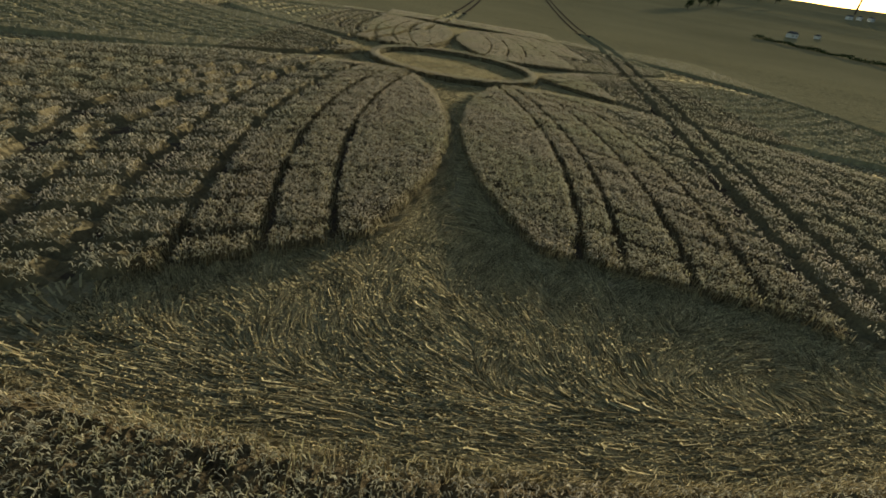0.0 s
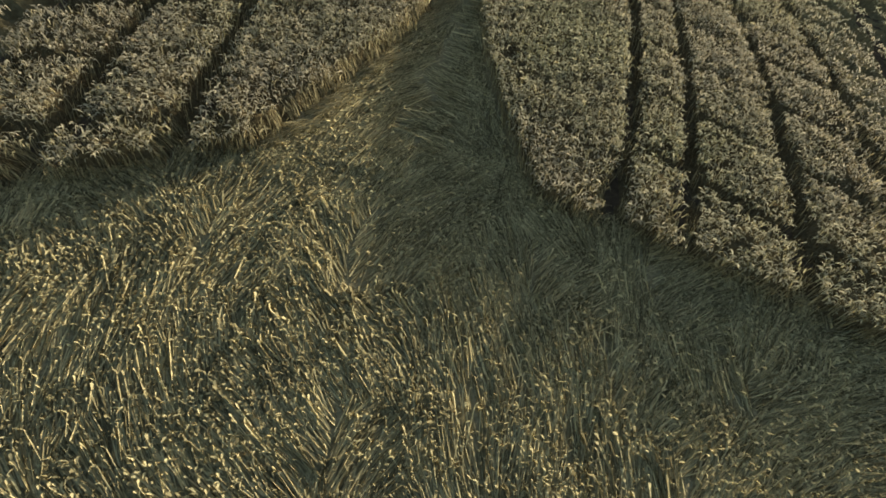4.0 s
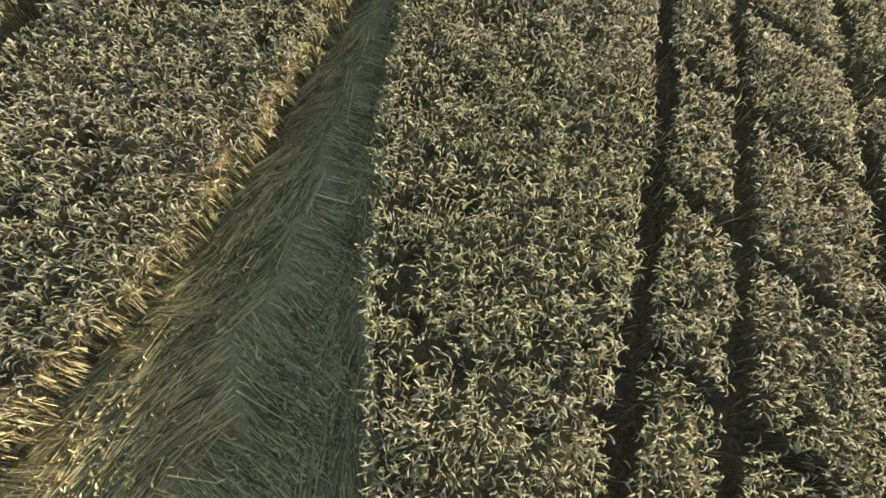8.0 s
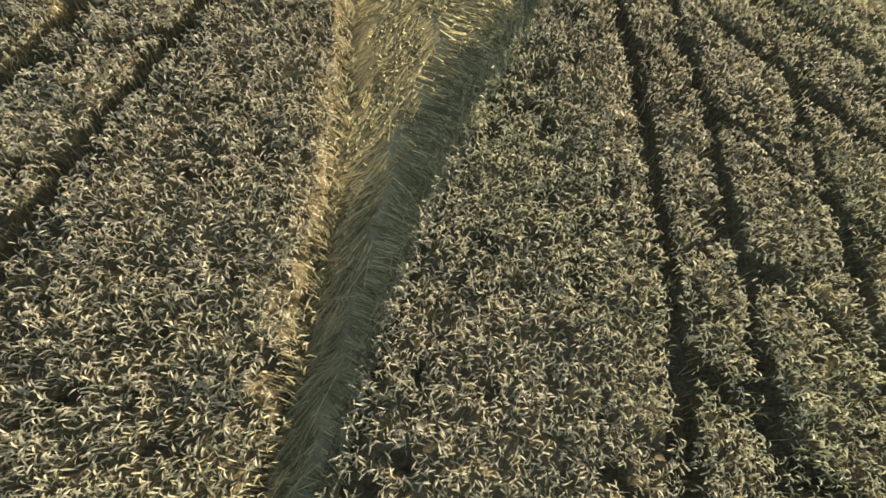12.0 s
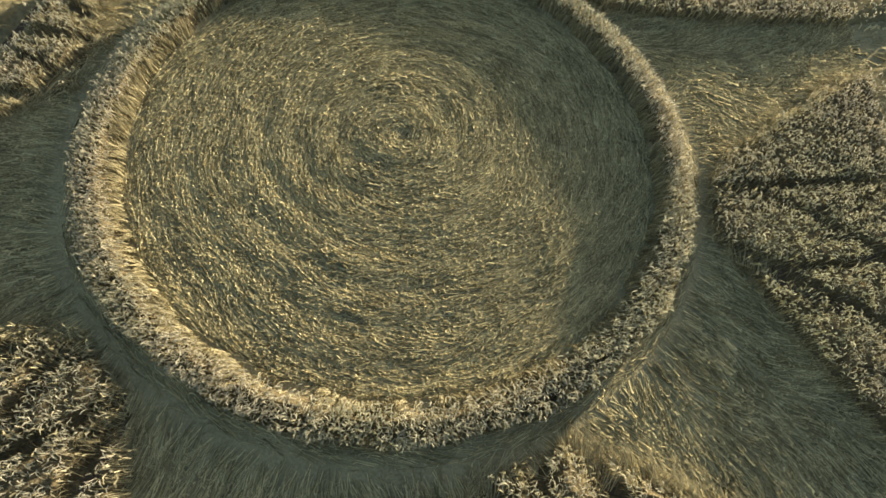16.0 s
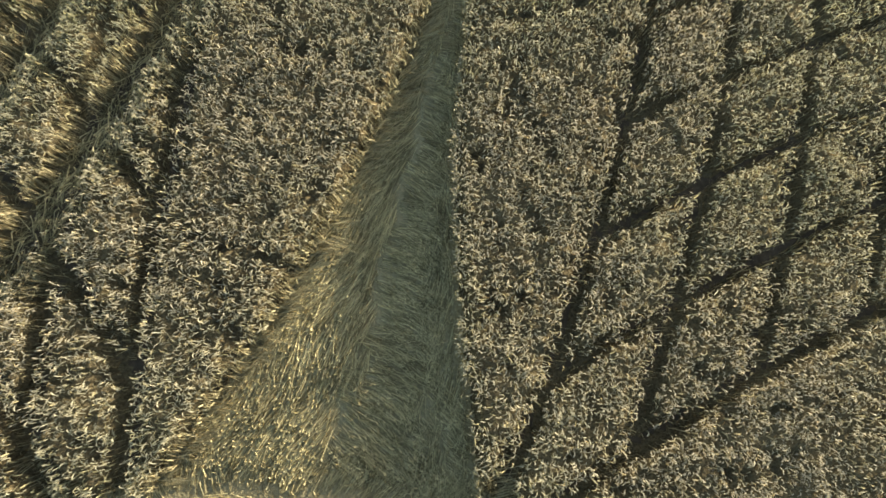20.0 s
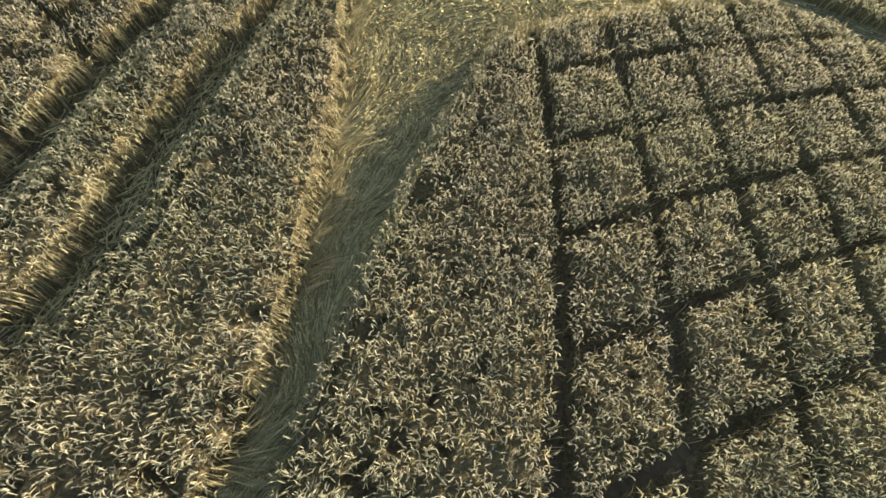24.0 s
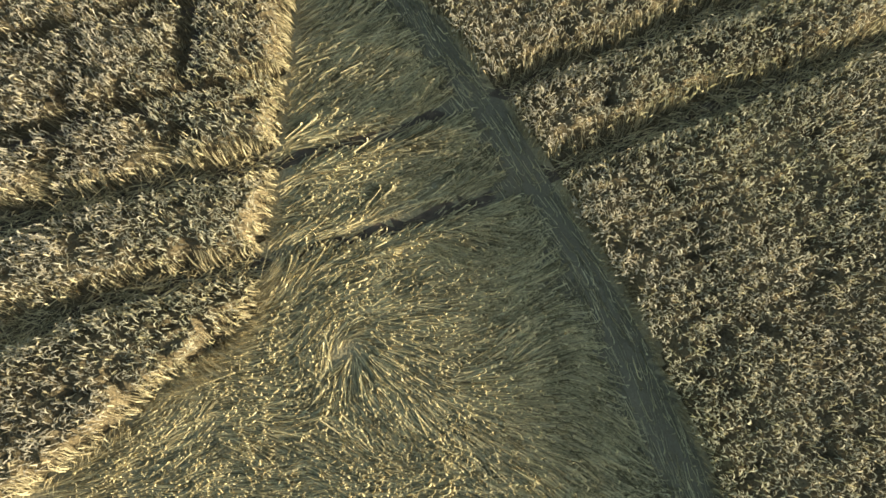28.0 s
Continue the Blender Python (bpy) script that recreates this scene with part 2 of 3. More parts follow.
def facing(x, y, e=0.05):
    """The way out of the standing wheat at its nearest edge."""
    gx, gy = plan(x - e, y)[0] - plan(x + e, y)[0], plan(x, y - e)[0] - plan(x, y + e)[0]
    g = np.hypot(gx, gy) + 1e-6
    return gx / g, gy / g


# ---- mesh helpers ----
def mesh_of(name, verts, tris, mats, slots=None, smooth=False):
    me = bpy.data.meshes.new(name)
    verts, tris = np.asarray(verts, np.float32), np.asarray(tris, np.int32)
    me.vertices.add(len(verts))
    me.vertices.foreach_set("co", verts.ravel())
    me.loops.add(tris.size)
    me.loops.foreach_set("vertex_index", tris.ravel())
    me.polygons.add(len(tris))
    me.polygons.foreach_set("loop_start", np.arange(0, tris.size, 3, dtype=np.int32))
    for m in mats:
        me.materials.append(m)
    if slots is not None:
        me.polygons.foreach_set("material_index", np.asarray(slots, np.int32))
    me.polygons.foreach_set("use_smooth", np.full(len(tris), smooth))
    me.update(calc_edges=True)
    return me


def sheet(x0, x1, y0, y1, step, keep, height):
    """A height sheet on a square grid: vertices, triangles and their middles. keep takes the corners' places."""
    nx, ny = int(round((x1 - x0) / step)) + 1, int(round((y1 - y0) / step)) + 1
    gx, gy = np.meshgrid(np.linspace(x0, x1, nx), np.linspace(y0, y1, ny))
    z = height(gx, gy)
    i = np.arange(nx * ny).reshape(ny, nx)
    q = np.stack([i[:-1, :-1], i[:-1, 1:], i[1:, 1:], i[1:, :-1]], -1).reshape(-1, 4)
    ok = keep(gx.ravel()[q], gy.ravel()[q])
    return np.stack([gx.ravel(), gy.ravel(), z.ravel()], -1), q[ok]


def split_quads(verts, quads):
    used, inv = np.unique(quads, return_inverse=True)
    q = inv.reshape(-1, 4)
    return verts[used], np.concatenate([q[:, [0, 1, 2]], q[:, [0, 2, 3]]])


def ears(p, lean, size, form=1):
    """Ripe ears at the places p: a thin neck rises, arches over and ends in a thick nodding ear. form: 0 coarse, 1 plain, 2 with a neck of its own."""
    k = len(p)
    d = np.stack([np.cos(lean), np.sin(lean), np.zeros(k)], -1)
    s = np.stack([-np.sin(lean), np.cos(lean), np.zeros(k)], -1)
    up = np.array([0, 0, 1.0])
    L = size[:, None]
    hook = rng.uniform(0.0, 1.0, (k, 1)) ** 0.7
    roll = rng.uniform(-0.9, 0.9, (k, 1))
    w = (s * np.cos(roll) + up * np.sin(roll)) * L * rng.uniform(0.055, 0.085, (k, 1)) * (1.3 if form == 0 else 1.0)
    a = p + d * L * 0.10 + up * L * 0.36
    b = a + d * L * (0.24 + 0.06 * hook) + up * L * (0.22 - 0.12 * hook)
    c = b + d * L * (0.30 - 0.08 * hook) + up * L * (0.12 - 0.30 * hook)
    tip = c + d * L * (0.24 - 0.20 * hook) + up * L * (0.0 - 0.34 * hook)
    if form == 0:
        v = np.stack([p - w * 0.6, p + w * 0.6, b - w * 1.2, b + w * 1.2, tip], 1)
        t = np.array([[0, 1, 3], [0, 3, 2], [2, 3, 4]])
    elif form == 1:
        v = np.stack([p - w * 0.35, p + w * 0.35, b - w * 0.85, b + w * 0.85, c - w, c + w, tip], 1)
        t = np.array([[0, 1, 3], [0, 3, 2], [2, 3, 5], [2, 5, 4], [4, 5, 6]])
    else:
        v = np.stack([p - w * 0.25, p + w * 0.25, a - w * 0.35, a + w * 0.35, b - w, b + w, c - w, c + w, tip], 1)
        t = np.array([[0, 1, 3], [0, 3, 2], [2, 3, 5], [2, 5, 4], [4, 5, 7], [4, 7, 6], [6, 7, 8]])
    n = v.shape[1]
    return v.reshape(-1, 3), (t[None] + n * np.arange(k)[:, None, None]).reshape(-1, 3)


def strands(x, y, z, ang, length, lift, width):
    """Laid straws from root to ear: a slightly arched blade that ends in a wider, pointed ear."""
    k = len(x)
    d = np.stack([np.cos(ang), np.sin(ang)], -1)
    bend = ang + rng.normal(0, 0.15, k)
    e = np.stack([np.cos(bend), np.sin(bend)], -1)
    L = length[:, None]
    p0 = np.c_[x, y, z]
    p2 = np.c_[p0[:, :2] + (d + e) * L * 0.45, z + lift]
    ear = rng.uniform(0.10, 0.16, (k, 1))
    turn = bend + rng.normal(0, 0.55, k) + 0.9 * np.sign(bend - ang) * rng.random(k)
    g = np.stack([np.cos(turn), np.sin(turn)], -1)
    p3 = np.c_[p2[:, :2] + g * ear * 0.5, p2[:, 2] + 0.015]
    p4 = np.c_[p2[:, :2] + g * ear, p2[:, 2] - 0.03]
    s = np.stack([-np.sin(ang), np.cos(ang), rng.normal(0, 0.8, k)], -1) * width[:, None]
    v = np.stack([p0 - s, p0 + s, p2 - s, p2 + s, p3 - s * 2.2, p3 + s * 2.2, p4], 1)
    t = np.array([[0, 1, 3], [0, 3, 2], [2, 3, 5], [2, 5, 4], [4, 5, 6]])
    return v.reshape(-1, 3), (t[None] + 7 * np.arange(k)[:, None, None]).reshape(-1, 3)


def stalks(p, z0, z1, lean, width):
    """Upright stalks from z0 to z1, bowed over a little at the top: two crossed blades would be too heavy, so one bent blade each."""
    k = len(p)
    turn = rng.uniform(0, math.pi, k)
    s = np.stack([np.cos(turn), np.sin(turn), np.zeros(k)], -1) * width[:, None]
    a = np.c_[p, z0]
    h = (z1 - z0)[:, None]
    b = a + np.c_[lean * 0.35, np.zeros(k)] * h + np.array([0, 0, 0.55]) * h
    c = a + np.c_[lean, np.zeros(k)] * h + np.array([0, 0, 1.0]) * h
    v = np.stack([a - s, a + s, b - s, b + s, c], 1)
    t = np.array([[0, 1, 3], [0, 3, 2], [2, 3, 4]])
    return v.reshape(-1, 3), (t[None] + 5 * np.arange(k)[:, None, None]).reshape(-1, 3)


# ---- ground ----
def flat(x, y):
    return 0.03 * noise2(x, y, 21, 0.35) + 0.015 * noise2(x, y, 22, 1.3)


def far_height(x, y):
    """The field is level round the pattern; beyond it the land rises to low hills."""
    r = np.hypot(x, y)
    rise = np.clip((r - 110) / 900, 0, None)
    return np.minimum(50.0 * rise ** 1.3, 0.048 * r) + (0.3 + 6 * rise.clip(0, 1)) * noise2(x, y, 31, 0.006) * np.clip((r - 110) / 300, 0, 1)


steps = np.concatenate([np.linspace(0, 66, 34), [72, 84, 95.5, 96.5], np.geomspace(100, 4000, 48)])
ang = np.radians(np.arange(0, 360, 3))
R, A = np.meshgrid(steps, ang, indexing="ij")
gx, gy = R * np.cos(A), R * np.sin(A)
gz = np.where(R < 75, flat(gx, gy) * (R < 66), far_height(gx, gy)) + np.where(R > 96, TOP - 0.24, 0.0)
i = np.arange(R.size).reshape(R.shape)
j = np.roll(i, -1, 1)
q = np.stack([i[:-1], i[1:], j[1:], j[:-1]], -1).reshape(-1, 4)
v, t = split_quads(np.stack([gx.ravel(), gy.ravel(), gz.ravel()], -1), q)
tagged(new("ground", mesh_of("ground", v, t, [SOIL, FIELD], (np.hypot(*(v[t].mean(1)[:, :2]).T) > 97).astype(int))),
       "brown field soil under the crop, rising to low hills", "ground", kind="structure")


# ---- laid wheat ----
def mat_height(x, y):
    r = np.hypot(x, y)
    track = np.where((r > PATH_IN) & (r < PATH_OUT), 0.35, np.where(r < RING_IN, 0.45, np.where(r < 42, 0.6, 1.0)))
    ridge = np.where(r < RING_IN, 0.015 * np.sin(2 * math.pi * (r / 1.25 + 2 * np.arctan2(y, x) / (2 * math.pi)) + 2.4 * noise2(x, y, 44, 0.45)) * (0.7 + 0.6 * noise2(x, y, 45, 0.3)) - 0.012 * np.exp(-((r / 0.35) ** 2)) + 0.04 * np.exp(-(((r - 0.9) / 0.45) ** 2)), 0.0)
    rut = np.stack([np.abs(tram(x, y, a)) for a in TRAMS[:2]]).min(0)
    ridge = ridge + np.where((y > 0) & (r > 42) & (r < PATH_IN), 0.06 * np.exp(-(((rut - 0.45) / 0.2) ** 2)) - 0.07 * np.exp(-((rut / 0.22) ** 2)), 0.0)
    return 0.09 + ridge + track * (0.03 * noise2(x, y, 41, 0.5) + 0.007 * noise2(x, y, 42, 2.2) + 0.003 * noise2(x, y, 43, 7.0))


def is_laid(x, y):
    r, k, u, v = fold(x, y)
    spoke = (strip(u, v, k) < 0.1) & (v < 44) & (r > RING_OUT - 0.1)
    rim = PATH_OUT + 0.1 + 0.35 * (y < -20)
    front = (v > petal_front(u, k) - 0.1) & (r < rim)
    return (r < RING_IN + 0.15) | ((r > RING_OUT - 0.1) & (r < RING_OUT + 0.9)) | spoke | front | ((r > PATH_IN - 0.1) & (r < rim))


v, q = sheet(-54, 54, -54, 54, 0.3, lambda x, y: is_laid(x, y).any(1), mat_height)
v, t = split_quads(v, q)
mid = v[t].mean(1)
lane, rut = np.hypot(mid[:, 0], mid[:, 1]), np.stack([np.abs(tram(mid[:, 0], mid[:, 1], a)) for a in TRAMS[:2]]).min(0)
# soil colour in the ruts also paints the dark shadow their shallow shape lacks
bed = np.where((lane > PATH_IN) & (lane < PATH_OUT) & (mid[:, 1] > -20), 1, np.where((rut < 0.2) & (lane > 42) & (mid[:, 1] > 0), 2, 0))
tagged(new("laid_mat", mesh_of("laid_mat", v, t, [SHADED_MAT, LANE, SOIL], bed, smooth=True)), "trampled mat of flattened dry wheat on the soil", "flattened crop", kind="stuff")


def laid_flow(x, y):
    """The way in which the flattened wheat lies: patches that were pressed down one by one, each combed into locks."""
    r, k, u, v = fold(x, y)
    az = np.arctan2(y, x)
    out = np.radians(90 + 60 * k)
    n1 = noise2(x, y, 61, 0.45) + 0.5 * noise2(x, y, 62, 1.1)
    lock = lot(u, v, 0.16, 0.7, 91)
    patch = lot(u, v, 1.5, 1.9, 94)
    disc = az - radians(97) - 0.5 * np.exp(-r / 1.2) + 0.18 * n1 + 0.22 * lot(r, az * 5.0, 0.22, 0.9, 97)
    spoke = out + np.where(u < 0, 0.4, -0.4) * np.clip(np.abs(u) / 2, 0, 1) + 0.7 * n1 + 0.25 * lock
    w = x / (0.32 + (v - 28.0) ** 2 / 88.0) + 0.22 * noise2(x, y, 65, 1.4) + 0.12 * lot(u, v, 0.3, 0.8, 66)
    braid = np.where(w < -0.1, -0.22 + 0.15 * w, np.where(w < 0.72, 1.45 - 0.9 * np.clip(w, 0, 1) ** 2, 0.05)) + 0.3 * n1 + 0.2 * lock
    spoke = np.where(((k == 0) & (v < 27) & (v > 11)) | ((k == 3) & (v > 11)), -math.pi / 2 + braid, spoke)
    # before the petals the stalks fan out from one foot; at the far spoke they also turn round a whorl
    front = out - 1.15 * np.tanh(u / 7.0) + 0.5 * n1
    near_fan = np.arctan2(y + 56.0, (x - 2.0) * 0.9) + 0.2 * n1
    wx, wy = x - 0.1, y - 45.6
    whorl = np.arctan2(wy, wx) - 0.9
    far_fan = np.arctan2(y - 37.0, x + 1.0) - 0.25 + 0.35 * n1
    pull = np.exp(-((wx * wx + wy * wy) / 3.2) ** 1.5)
    far_fan = far_fan + ((whorl - far_fan + math.pi) % (2 * math.pi) - math.pi) * pull * 0.7
    front = np.where(k == 3, near_fan, np.where(k == 0, far_fan, front)) + patch * np.where(k == 0, 0.35, 0.75) + 0.14 * lock
    track = az - radians(90) + 0.15 * n1
    ang = np.where(r < RING_OUT + 0.5, disc, np.where(v < 42.0 + 0.8 * noise2(x, y, 64, 0.8), spoke, front))
    near = np.where(k == 0, r > PATH_IN, np.clip((r - (PATH_IN - 1.4)) / 1.4, 0, 1))
    turn = (track - ang + math.pi) % (2 * math.pi) - math.pi
    return ang + turn * near


laid = {}


def add_laid(x0, x1, y0, y1, per_m2, where, width=0.0068):
    x, y = scatter(x0, x1, y0, y1, per_m2, lambda x, y: where(x, y) & is_laid(x, y))
    f, _ = plan(x, y)
    rut = np.stack([np.abs(tram(x, y, a)) for a in TRAMS]).min(0)
    ok = (f < -0.02) & ((rut > 0.22) | (rng.random(len(x)) < 0.10) | (np.hypot(x, y) < PATH_IN - 8.5))
    x, y = x[ok], y[ok]
    r, k, u, v = fold(x, y)
    lip = np.abs(r - PATH_IN) < 0.09
    moat = (r > RING_OUT) & (r < RING_OUT + 0.7) & (rng.random(len(x)) < 0.6)
    keep = ~moat & ((r < PATH_IN) | (rng.random(len(x)) < np.where(y > -20, 0.22, 1.0))) & (~lip | (y < -20) | (rng.random(len(x)) < 0.5))
    bare = (v > 42) & (r < PATH_IN) & (lot(u, v, 0.30, 1.1, 73) < -0.66) & (rng.random(len(x)) < 0.8)
    keep &= ~bare
    x, y, r, k, u, v = x[keep], y[keep], r[keep], k[keep], u[keep], v[keep]
    ridge = 0.5 + 0.5 * lot(u, v, 0.2, 0.8, 75)
    tuft = np.clip(0.5 + 0.9 * noise2(x, y, 71, 1.3), 0, 1)
    low = (r > PATH_IN) & (y > -20)
    z = mat_height(x, y) + rng.uniform(0.0, 0.012, len(x)) + np.where(r < 42, 0.006, 0.015) * tuft * ~low + np.where(r > 42, 0.024, 0.006) * ridge * ~low
    ang = laid_flow(x, y) + rng.normal(0, 0.11, len(x)) * np.where(low, 0.6, 1)
    lift = rng.uniform(-0.006, 0.010, len(x)) * np.where(low, 0.4, 1) + np.where(r < 42, 0.010, 0.02) * tuft * (rng.random(len(x)) < 0.3)
    zone = np.where(r < RING_OUT, 0, np.where(r > PATH_IN, 1, 2 + k * 2 + (v > 43)))
    # long straws fallen off the leaf lie over the strip's one side
    over = ((k == 0) | (k == 3)) & (v > 11) & (v < 42) & (x / (0.32 + (v - 28.0) ** 2 / 88.0) < -0.08 - 0.22 * noise2(x, y, 65, 1.4) - 0.12 * lot(u, v, 0.3, 0.8, 66))
    z = z + 0.035 * over * (0.5 + 0.5 * ridge)
    stretch = np.where(over, 1.7, 1.0)
    for n in np.unique(zone):
        i = zone == n
        laid.setdefault(int(n), []).append(strands(x[i], y[i], z[i], ang[i], rng.uniform(0.3, 0.7, i.sum()) * (1.45 if n == 3 else 1.15 if n == 9 else 0.9) * stretch[i], lift[i], rng.uniform(0.6, 1.4, i.sum()) * (0.006 if n == 0 else width * (1.45 if n == 3 else 1.25 if n == 9 else 1.0))))


def scatter(x0, x1, y0, y1, per_m2, where):
    n = int((x1 - x0) * (y1 - y0) * per_m2)
    x, y = rng.uniform(x0, x1, n), rng.uniform(y0, y1, n)
    ok = where(x, y)
    return x[ok], y[ok]


def joined(pieces):
    vs, ts, n = [], [], 0
    for v, t in pieces:
        vs.append(v)
        ts.append(t + n)
        n += len(v)
    return np.concatenate(vs), np.concatenate(ts)


add_laid(-15, 23, -58, 64, 185, corridor)
add_laid(-12, 14, -52, -41, 200, lambda x, y: corridor(x, y) & (np.hypot(x, y) < PATH_IN))
add_laid(-8, 16, 40, 52, 110, lambda x, y: corridor(x, y) & (np.hypot(x, y) < PATH_IN))
add_laid(-9, 9, -9, 9, 150, lambda x, y: np.hypot(x, y) < RING_IN, 0.006)
add_laid(-40, 40, -54, -36, 32, lambda x, y: ~corridor(x, y), 0.02)
add_laid(-53, 53, -36, 53, 9, lambda x, y: ~corridor(x, y), 0.04)
x, y = scatter(-15, 23, -58, 64, 120, lambda x, y: corridor(x, y) & (np.stack([np.abs(tram(x, y, a)) for a in TRAMS]).min(0) < 0.45))
f, _ = plan(x, y)
x, y = x[(f < 0) & ~is_laid(x, y)], y[(f < 0) & ~is_laid(x, y)]
laid[90] = [strands(x, y, rng.uniform(0.03, 0.09, len(x)), radians(80) + rng.normal(0, 0.5, len(x)) + math.pi * (rng.random(len(x)) < 0.5),
                    rng.uniform(0.25, 0.6, len(x)), rng.uniform(0, 0.08, len(x)), np.full(len(x), 0.009))]
LAID_NAMES = {90: ("track_straw", "loose straw trodden into the wheel tracks"),
              0: ("swirl_of_laid_wheat", "round floor of wheat pressed flat in a clockwise swirl"),
              1: ("laid_wheat_track", "narrow ring path of wheat trodden flat")}
for n, pieces in laid.items():
    v, t = joined(pieces)
    name, label = LAID_NAMES.get(n, ("laid_wheat_front", "fan of flattened wheat before the petals") if n % 2 else ("laid_wheat_spoke", "tapering strip of flattened wheat between two leaves"))
    tagged(new(name, mesh_of(name, v, t, [LAID])), label, "flattened crop", kind="stuff")

# ---- standing wheat ----
def ear_height(x, y):
    """The height at which the ears sit; the ring's stand is a little taller."""
    wave = 0.02 * noise2(x, y, 51, 0.5) + 0.025 * noise2(x, y, 52, 1.7) + 0.03 * noise2(x, y, 53, 4.2)
    rows = np.where(np.hypot(x, y) > PATH_OUT, 0.055, 0.012) * np.sin(tram(x, y, 0) * 2 * math.pi / 0.46) * corridor(x, y)
    wave = wave + rows
    return TOP - 0.13 + wave + np.where(np.hypot(x, y) < RING_OUT + 0.3, 0.03, 0.0) + 0.015 * lot(x, y, 0.34, 0.34, 59)


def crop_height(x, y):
    """One sheet for the dense stems and leaves under the ears, lower towards a cut edge."""
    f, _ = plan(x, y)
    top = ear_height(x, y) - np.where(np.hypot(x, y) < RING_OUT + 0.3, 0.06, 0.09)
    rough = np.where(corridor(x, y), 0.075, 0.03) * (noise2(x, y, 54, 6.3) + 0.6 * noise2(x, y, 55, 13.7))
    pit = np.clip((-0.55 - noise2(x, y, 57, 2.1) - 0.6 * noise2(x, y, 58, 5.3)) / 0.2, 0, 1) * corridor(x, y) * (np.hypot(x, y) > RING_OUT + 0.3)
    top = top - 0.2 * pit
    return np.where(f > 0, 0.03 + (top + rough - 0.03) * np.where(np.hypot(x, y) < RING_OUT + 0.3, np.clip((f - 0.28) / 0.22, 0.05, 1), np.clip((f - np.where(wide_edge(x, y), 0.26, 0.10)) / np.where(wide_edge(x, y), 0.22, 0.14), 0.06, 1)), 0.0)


blocks = {}


def add_bodies(x0, x1, y0, y1, step, where, slot=0):
    v, q = sheet(x0, x1, y0, y1, step, lambda x, y: where(x.mean(1), y.mean(1)) & (plan(x, y)[0] > 0).any(1), crop_height)
    f, num = plan(v[q][..., 0], v[q][..., 1])
    pick = num[np.arange(len(q)), f.argmax(1)]
    order = np.argsort(pick, kind="stable")
    q, pick = q[order], pick[order]
    cuts = np.flatnonzero(np.diff(pick)) + 1
    for part_q, n in zip(np.split(q, cuts), pick[np.r_[0, cuts]]):
        blocks.setdefault(int(n), []).append(split_quads(v, part_q))
        if part_q.size:
            shade.setdefault(int(n), []).append(np.full(2 * len(part_q), slot))


shade = {}
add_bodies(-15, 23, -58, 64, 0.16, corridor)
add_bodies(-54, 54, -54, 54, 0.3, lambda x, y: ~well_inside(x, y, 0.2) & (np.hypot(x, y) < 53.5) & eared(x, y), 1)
add_bodies(-54, 54, -54, 54, 0.3, lambda x, y: ~well_inside(x, y, 0.2) & (np.hypot(x, y) < 53.5) & ~eared(x, y), 2)
add_bodies(-100, 100, -100, 100, 0.8, lambda x, y: (np.hypot(x, y) > 53.3) & (np.hypot(x, y) < 99) & ~well_inside(x, y, 0.6), 2)

heads, leaves, fringe, locks = {}, {}, {}, {}


def by_block(num):
    order = np.argsort(num, kind="stable")
    return np.split(order, np.flatnonzero(np.diff(num[order])) + 1) if len(num) else []


def add_ears(x, y, size, form=1):
    f, num = plan(x, y)
    hollow = noise2(x, y, 57, 2.1) + 0.6 * noise2(x, y, 58, 5.3) < -0.75
    thin = 0.75 + 0.6 * noise2(x, y, 56, 2.9)
    r = np.hypot(x, y)
    ring = r < RING_OUT + 0.3
    ok = (f > 0.04) & (~ring | (r > RING_IN + 0.06 + 0.36 * rng.random(len(r)))) & (ring | (rng.random(len(x)) < np.where(hollow, 0.12, thin)))
    x, y, f, num, ring = x[ok], y[ok], f[ok], num[ok], ring[ok]
    # the plants at a sunlit edge lean back from it, so that their ears stand further in
    i = np.flatnonzero((f < 0.56) & ~ring & wide_edge(x, y))
    nx, ny = facing(x[i], y[i])
    back = (nx * math.cos(sa) + ny * math.sin(sa) > 0.1) & (f[i] < 0.14 + 0.42 * rng.random(len(i)))
    stay = np.ones(len(x), bool)
    stay[i[back]] = False
    x, y, f, num, ring = x[stay], y[stay], f[stay], num[stay], ring[stay]
    z = ear_height(x, y) + rng.uniform(-0.05, 0.04, len(x)) - 0.12 * (rng.random(len(x)) < 0.15) - 0.10 * np.clip(1 - f / 0.25, 0, 1) * rng.random(len(x))
    lean = radians(215) + rng.normal(0, 1.1, len(x)) + 0.9 * lot(x, y, 0.4, 0.4, 60)
    lean = np.where(ring, np.arctan2(y, x) + rng.normal(0, 0.9, len(x)), lean)
    for i in by_block(num):
        p = np.stack([x[i], y[i], z[i]], -1)
        heads.setdefault(int(num[i[0]]), []).append(ears(p, lean[i], rng.uniform(0.75, 1.25, len(i)) * size, form))


